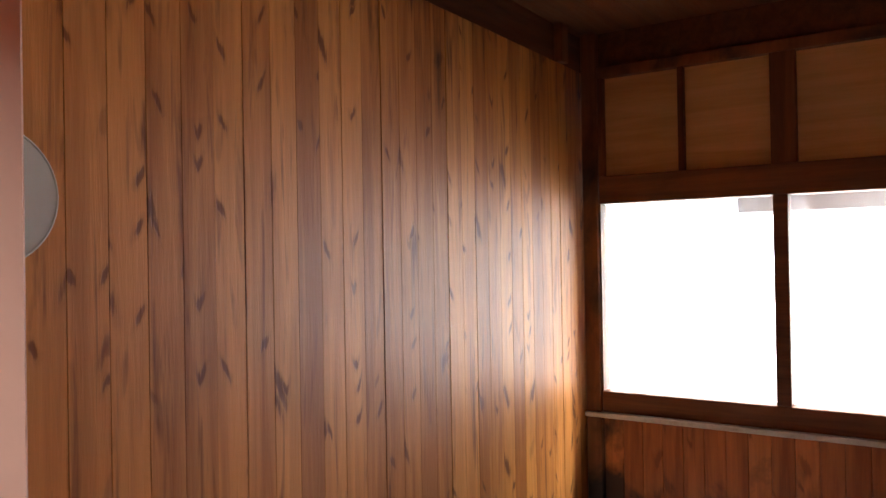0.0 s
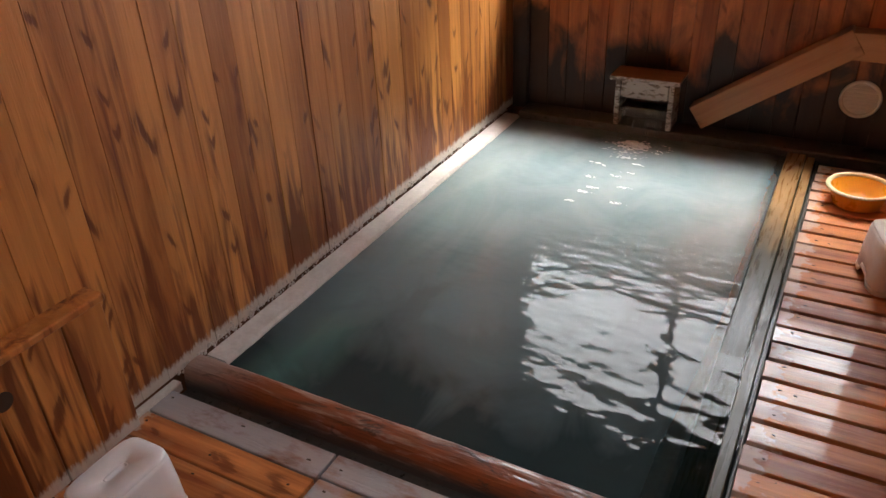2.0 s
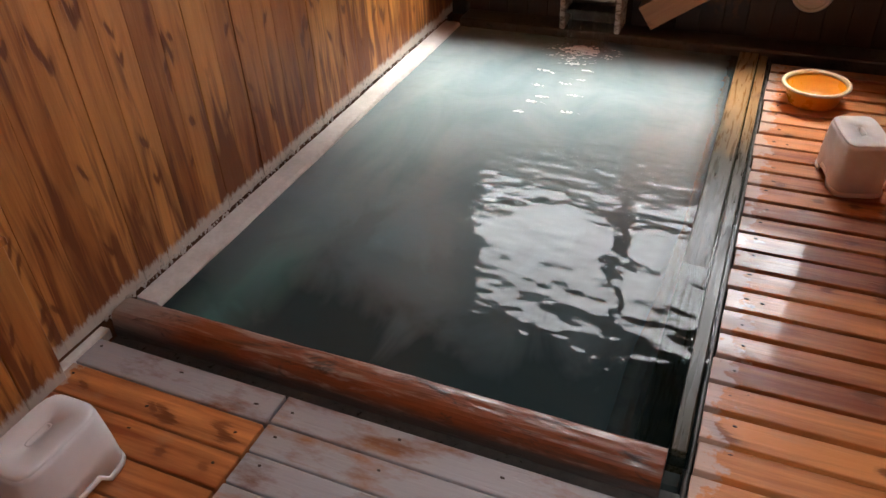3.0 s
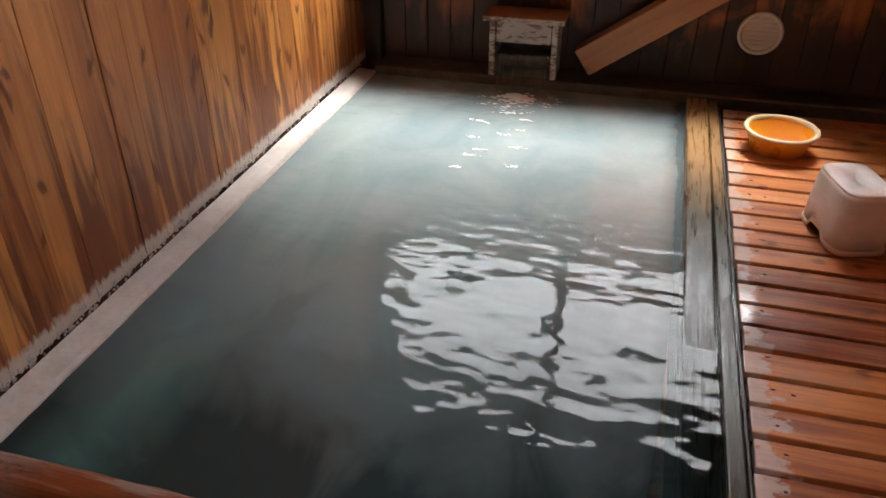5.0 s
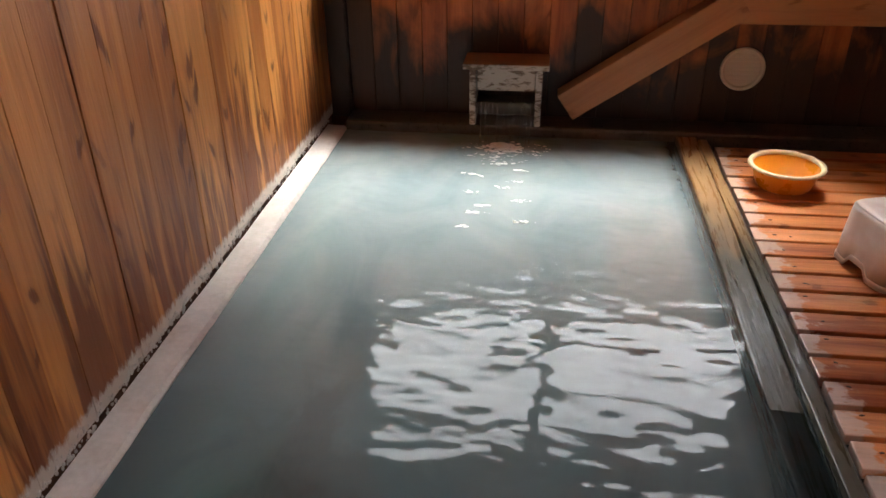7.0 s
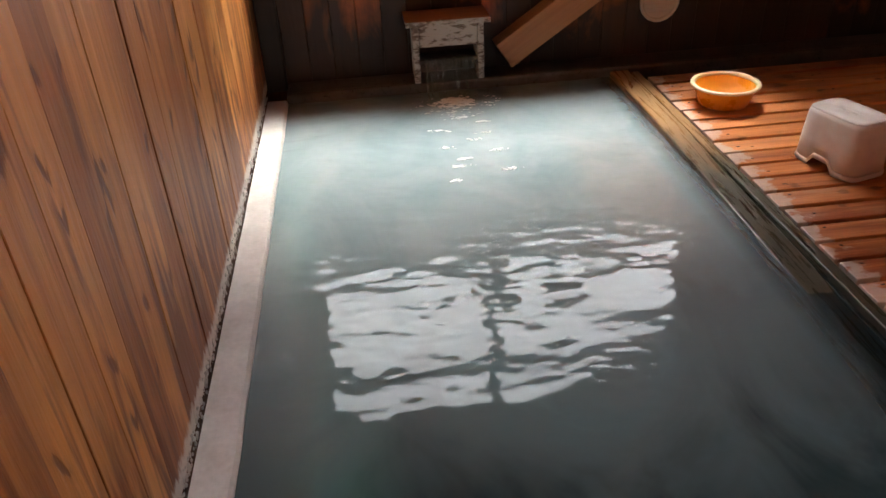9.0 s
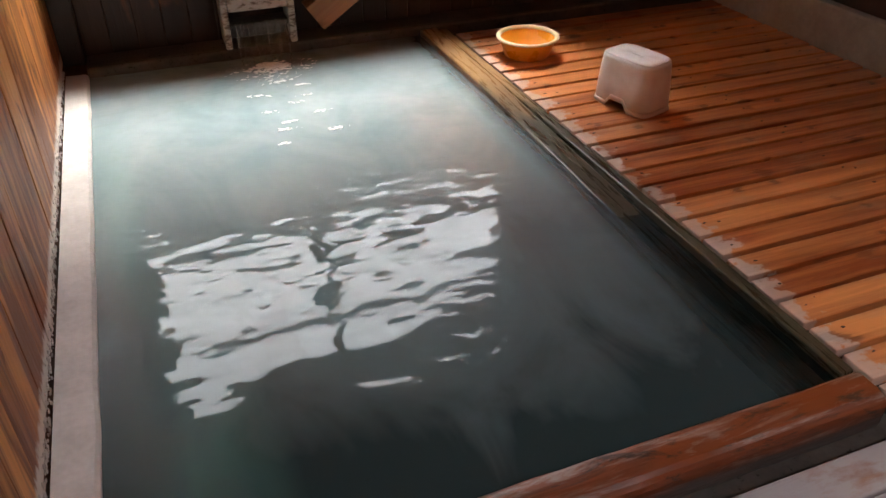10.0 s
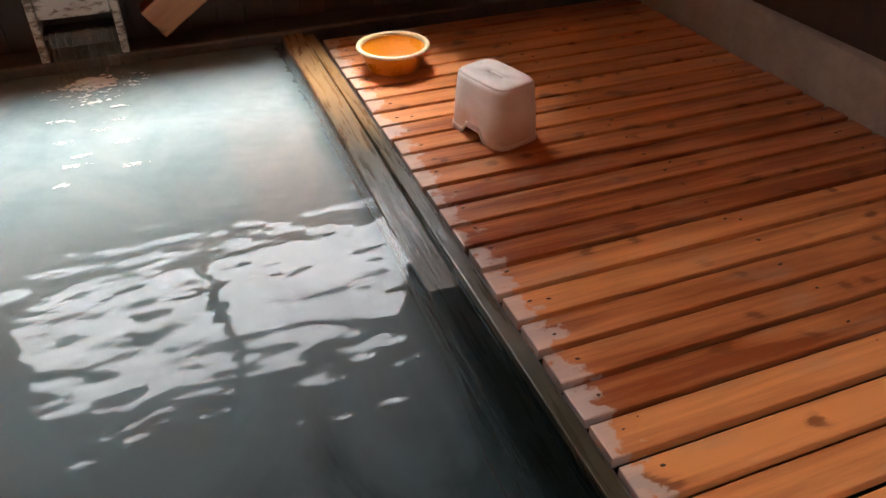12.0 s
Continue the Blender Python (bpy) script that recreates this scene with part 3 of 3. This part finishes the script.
basin = thing("wash_basin", "round orange plastic wash basin with a cream rim", "basin", (1.85, 3.50, 0.003))
basin.scale = (1.07, 1.07, 1.0)
smooth(part("bowl", lathe([(0.0, 0.004), (0.082, 0.004), (0.086, 0.0), (0.09, 0.004), (0.112, 0.074), (0.118, 0.078), (0.109, 0.074), (0.087, 0.012), (0.0, 0.010)], 40), M_BASIN, basin))
smooth(part("rim", lathe([(0.108, 0.074), (0.110, 0.084), (0.116, 0.087), (0.124, 0.086), (0.126, 0.080), (0.122, 0.075), (0.108, 0.074)], 40), M_RIM, basin, "cream rolled rim"))

spout = thing("spout_box", "crusted wooden spout box pouring hot water into the pool", "water spout", (0.80, 3.99, 0.022))
part("lid", block(-0.178, 0.178, -0.092, 0.085, 0.272, 0.288, 0.003, 2), M_CHUTE, spout, "worn wooden lid")
part("lid_edge", block(-0.178, 0.178, -0.104, -0.093, 0.266, 0.288, 0.003, 2), M_BOXWOOD, spout, "pale bleached front edge of the lid")
part("front_board", block(-0.122, 0.122, -0.075, -0.055, 0.170, 0.262, 0.004), M_BOXWOOD, spout)
part("top_cleat", block(-0.122, 0.122, -0.080, -0.056, 0.263, 0.271, 0.002), M_BOXWOOD, spout)
for x0 in (-0.152, 0.124):
    part("leg", block(x0, x0 + 0.028, -0.080, -0.052, 0.018, 0.271, 0.004), M_BOXWOOD, spout)
    part("side_board", block(x0 + 0.004, x0 + 0.024, -0.051, 0.085, 0.018, 0.271, 0.003), M_BOXWOOD, spout)
part("back_board", block(-0.127, 0.127, 0.06, 0.084, 0.018, 0.271, 0.004), M_DARKSTONE, spout)
part("trough", block(-0.127, 0.127, -0.05, 0.058, 0.09, 0.11, 0.004), M_DARKSTONE, spout)

# wooden chute: a level trunk and a sloping trunk that reaches down to the pool
chute = thing("timber_duct", "boxed timber duct sloping down along the back wall", "duct", (1.706, BACK - 0.11, 0.468))
sl = part("sloping_run", block(-0.747, 0.06, 0, 0.105, 0.0, 0.128, 0.005, 2), M_CHUTE, chute)
sl.matrix_basis = pose(0, 0, 0, 0, -34.3, 0)
part("level_run", block(-0.02, 1.37, 0.003, 0.108, 0.0, 0.128, 0.005, 2), M_CHUTE, chute)

vent = thing("wall_vent", "round cream plastic vent with slats on the wall", "vent", (1.78, BACK - 0.002, 0.262))
vent.scale = (1.1, 1.0, 1.1)
ring_bm = lathe([(0.068, 0.0), (0.082, 0.0), (0.084, 0.008), (0.078, 0.016), (0.068, 0.012), (0.068, 0.0)], 40)
bmesh.ops.rotate(ring_bm, verts=ring_bm.verts, matrix=Matrix.Rotation(radians(90), 3, "X"))
smooth(part("frame", ring_bm, M_VENT, vent))
back_bm = lathe([(0.069, 0.0), (0.069, 0.003)], 40, True)
bmesh.ops.rotate(back_bm, verts=back_bm.verts, matrix=Matrix.Rotation(radians(90), 3, "X"))
part("backing", back_bm, M_VENT, vent)
for i in range(7):
    z = -0.051 + i * 0.017
    hw = math.sqrt(0.066 ** 2 - z * z)
    s = part("slat", block(-hw, hw, -0.010, -0.005, -0.006, 0.006, 0.001), M_VENT, vent)
    s.matrix_basis = pose(0, 0, z, -20)

# ---- boards, planks ----
def board(w, l, t):
    return block(0, t, 0.0015, w - 0.0015, 0, l, 0.004)


y = FRONT
wall_board = mesh_of("board", block(-0.020, 0.0, 0.0003, 0.1097, 0, 2.82, 0.0013), M_WALL)
rnd = random.Random(4)
while y < BACK - 0.05:
    ob = new("board", wall_board)
    ob.parent = wall_left
    ob.location = (rnd.uniform(-0.0016, 0.0016), y, 0.012)
    y += 0.11
back_board = mesh_of("board", block(0.0005, 0.1095, -0.020, 0.0, 0, 0.868, 0.003), M_BACK)
x = 0.092
while x < RIGHT:
    ob = new("board", back_board)
    ob.parent = wall_back
    ob.location = (x, BACK + 0.02 + rnd.uniform(-0.001, 0.001), 0.014)
    x += 0.11

# strands of water that fall from the spout, the splash they make, flecks for glints
def strand(x, y0, z0, reach, r, seed):
    bm = bmesh.new()
    n, k = 10, 6
    rings = []
    for i in range(n + 1):
        f = i / n
        z = z0 - (z0 + 0.014) * f * f
        yy = y0 - reach * f
        xx = x + 0.006 * noise.noise(Vector((seed, f * 3, 0)))
        rr = r * (1 - 0.45 * f) * (1 + 0.5 * noise.noise(Vector((seed, f * 6, 5))))
        rings.append([bm.verts.new((xx + rr * math.cos(6.2832 * s / k), yy + rr * math.sin(6.2832 * s / k), z)) for s in range(k)])
    for a, b in zip(rings, rings[1:]):
        for s in range(k):
            bm.faces.new((a[s], a[(s + 1) % k], b[(s + 1) % k], b[s]))
    return bm


fall = thing("falling_water", "thin strands of hot water falling into the pool", "water", (0, 0, 0))
for i in range(22):
    smooth(part("strand", strand(0.69 + 0.22 * (i + rnd.random()) / 22, 3.935, 0.14, 0.02 + 0.10 * rnd.random(), rnd.uniform(0.0015, 0.0045), i * 3.7), M_STREAM, fall))
splash = bmesh.new()
for i in range(600):
    if i < 330:
        d, a = abs(rnd.gauss(0, 0.05)), rnd.uniform(0, 6.2832)
        x, y, size = 0.80 + 1.25 * d * math.cos(a), 3.79 + 0.8 * d * math.sin(a), 0.007
    elif i < 430:
        d, a = rnd.uniform(0.05, 0.20), rnd.uniform(2.6, 6.8)
        x, y, size = 0.81 + d * math.cos(a), 3.78 + 0.8 * d * math.sin(a), 0.004
    else:
        # clusters of white flecks modelled in place of glints on the ripples
        k = rnd.randrange(11)
        x, y, size = 0.80 + 0.11 * math.sin(k * 2.3) + rnd.gauss(0, 0.018), 3.62 - 0.055 * k + rnd.gauss(0, 0.006), 0.005
    if y > TUB_F - 0.03:
        continue
    r = 0.001 + size * rnd.random() ** 2
    lift = 0.02 * math.exp(-(d / 0.04) ** 2) * rnd.random() if i < 330 else 0.0
    m4 = Matrix.Translation((x, y, -0.0125 + lift)) @ Matrix.Rotation(rnd.uniform(-0.6, 0.6), 4, "Z") @ Matrix.Diagonal((r * rnd.uniform(1, 3.6), r * rnd.uniform(0.5, 1.1), r * 0.45, 1))
    bmesh.ops.create_icosphere(splash, subdivisions=1, radius=1, matrix=m4)
tagged(part("foam", splash, M_FOAM_GLINT), "white foam and bubbles where the spout pours in, white flecks for glints beyond", "foam", "", "stuff")

# crumbly mineral crust between the boards and the kerb
crust_bm = bmesh.new()
for i in range(520):
    y = rnd.uniform(1.36, 3.98)
    r = rnd.uniform(0.002, 0.007)
    m4 = Matrix.Translation((rnd.uniform(0.0, 0.006), y, rnd.uniform(0.004, 0.026) if rnd.random() < 0.8 else rnd.uniform(0.02, 0.05))) @ Matrix.Rotation(rnd.uniform(0, 3), 4, "X") @ Matrix.Diagonal((r * 0.5, r, r * rnd.uniform(0.6, 1.8), 1))
    bmesh.ops.create_icosphere(crust_bm, subdivisions=1, radius=1, matrix=m4)
tagged(part("mineral_crust", crust_bm, M_KERB), "crumbly white mineral crust at the foot of the boards", "mineral crust", "", "stuff")

# boxed-in pipe low on the board wall
housing = thing("pipe_housing", "low boxed-in wooden housing against the board wall", "pipe housing", (0.002, 0.0, 0.0))
part("top_board", block(0, 0.075, 0.21, 1.165, 0.452, 0.475, 0.004), M_WALL, housing)
edge = 0.21
for i, w in enumerate((0.10, 0.14, 0.11, 0.13, 0.12, 0.10, 0.12, 0.128)):
    part("board", block(0.045, 0.063, edge + 0.001, edge + w - 0.001, 0.002, 0.45, 0.003), M_WALL, housing)
    edge += w
# flat black disc put on the boards for the dark of a round hole
hole_bm = lathe([(0.0, 0.0), (0.024, 0.0), (0.027, 0.002), (0.0, 0.003)], 20)
bmesh.ops.rotate(hole_bm, verts=hole_bm.verts, matrix=Matrix.Rotation(radians(90), 3, "Y"))
bmesh.ops.translate(hole_bm, verts=hole_bm.verts, vec=(0.062, 0.83, 0.355))
part("cap", hole_bm, M_NAIL, housing, "black disc in place of a round hole")
strip = structure("base_strip", block(0.0, 0.035, 1.17, 1.355, -0.03, 0.006, 0.004), M_KERB, "pale strip at the foot of the board wall")

disc = thing("wall_plate", "round pale grey plate on the pine board wall", "wall plate", (0.003, 0.827, 1.957))
for nm, prof, mat in (("face", [(0.0, 0.012), (0.153, 0.012)], M_DISC), ("rim", [(0.153, 0.0), (0.153, 0.013), (0.157, 0.014), (0.160, 0.010), (0.160, 0.0)], M_DISC)):
    bm = lathe(prof, 48)
    bmesh.ops.rotate(bm, verts=bm.verts, matrix=Matrix.Rotation(radians(90), 3, "Y"))
    smooth(part(nm, bm, mat, disc))

gutter = structure("gutter", block(0.036, 1.66, 1.2, 1.40, -0.12, -0.035), M_DARKSTONE, "dark wet gutter in front of the log")
channel = structure("overflow_channel", block(1.652, 1.664, 1.33, 3.93, -0.12, -0.014, 0.003), M_DARKSTONE, "dark wet overflow edge between pool and decking")

deck = thing("side_deck", "wet reddish-brown plank decking beside the pool", "decking", (0, 0, 0), 0, "", "structure")
plank_mesh = mesh_of("plank", block(0, 1.425, 0.0, 0.0845, -0.03, 0.0, 0.003, 2), M_DECK)
PITCH = 0.101
nails = bmesh.new()


def nail(x, y):
    m4 = Matrix.Translation((x, y, 0.0012)) @ Matrix.Rotation(rnd.uniform(-0.4, 0.4), 4, "Z") @ Matrix.Diagonal((rnd.uniform(0.005, 0.009), rnd.uniform(0.003, 0.0045), 0.0012, 1))
    bmesh.ops.create_icosphere(nails, subdivisions=1, radius=1, matrix=m4)


for i in range(25):
    y = 1.354 + PITCH * i
    ob = new("plank", plank_mesh)
    ob.parent = deck
    ob.location = (1.666 + rnd.uniform(-0.004, 0.004), y + rnd.uniform(-0.0015, 0.0015), rnd.uniform(-0.002, 0.002))
    for x in (1.735, 2.35, 2.98):
        nail(x + rnd.uniform(-0.015, 0.015), y + 0.047 + rnd.uniform(-0.022, 0.022))
        if rnd.random() < 0.25:
            nail(x + rnd.uniform(0.01, 0.05), y + 0.047 + rnd.uniform(-0.03, 0.03))
deck2 = thing("front_deck", "bleached grey plank decking in front of the pool", "decking", (0, 0, 0), 0, "", "structure")
for x0, x1, mat, pitch, gap in ((0.008, 0.660, M_DECK, 0.104, 0.006), (0.668, 3.09, M_GREY, 0.095, 0.005)):
    me = mesh_of("plank", block(0, x1 - x0, 0.0, pitch - gap, -0.03, 0.0, 0.004, 2), mat)
    y = 1.322
    while y > 0.30:
        y -= pitch
        ob = new("plank", me)
        ob.parent = deck2
        ob.location = (x0, y, rnd.uniform(-0.001, 0.001))
        if mat is M_DECK and y > 1.19:
            ob.data = mesh_of("plank", block(0, x1 - x0, 0.0, pitch - gap, -0.03, 0.0, 0.004, 2), M_GREY)
        for x in (x0 + 0.05, x0 + 0.33, x0 + 0.60, x0 + 0.95):
            if x < x1 - 0.04:
                nail(x + rnd.uniform(-0.01, 0.01), y + 0.5 * pitch + rnd.uniform(-0.02, 0.02))
tagged(part("nails", nails, M_NAIL), "rusty nail heads in the deck planks", "nail", "", "stuff")
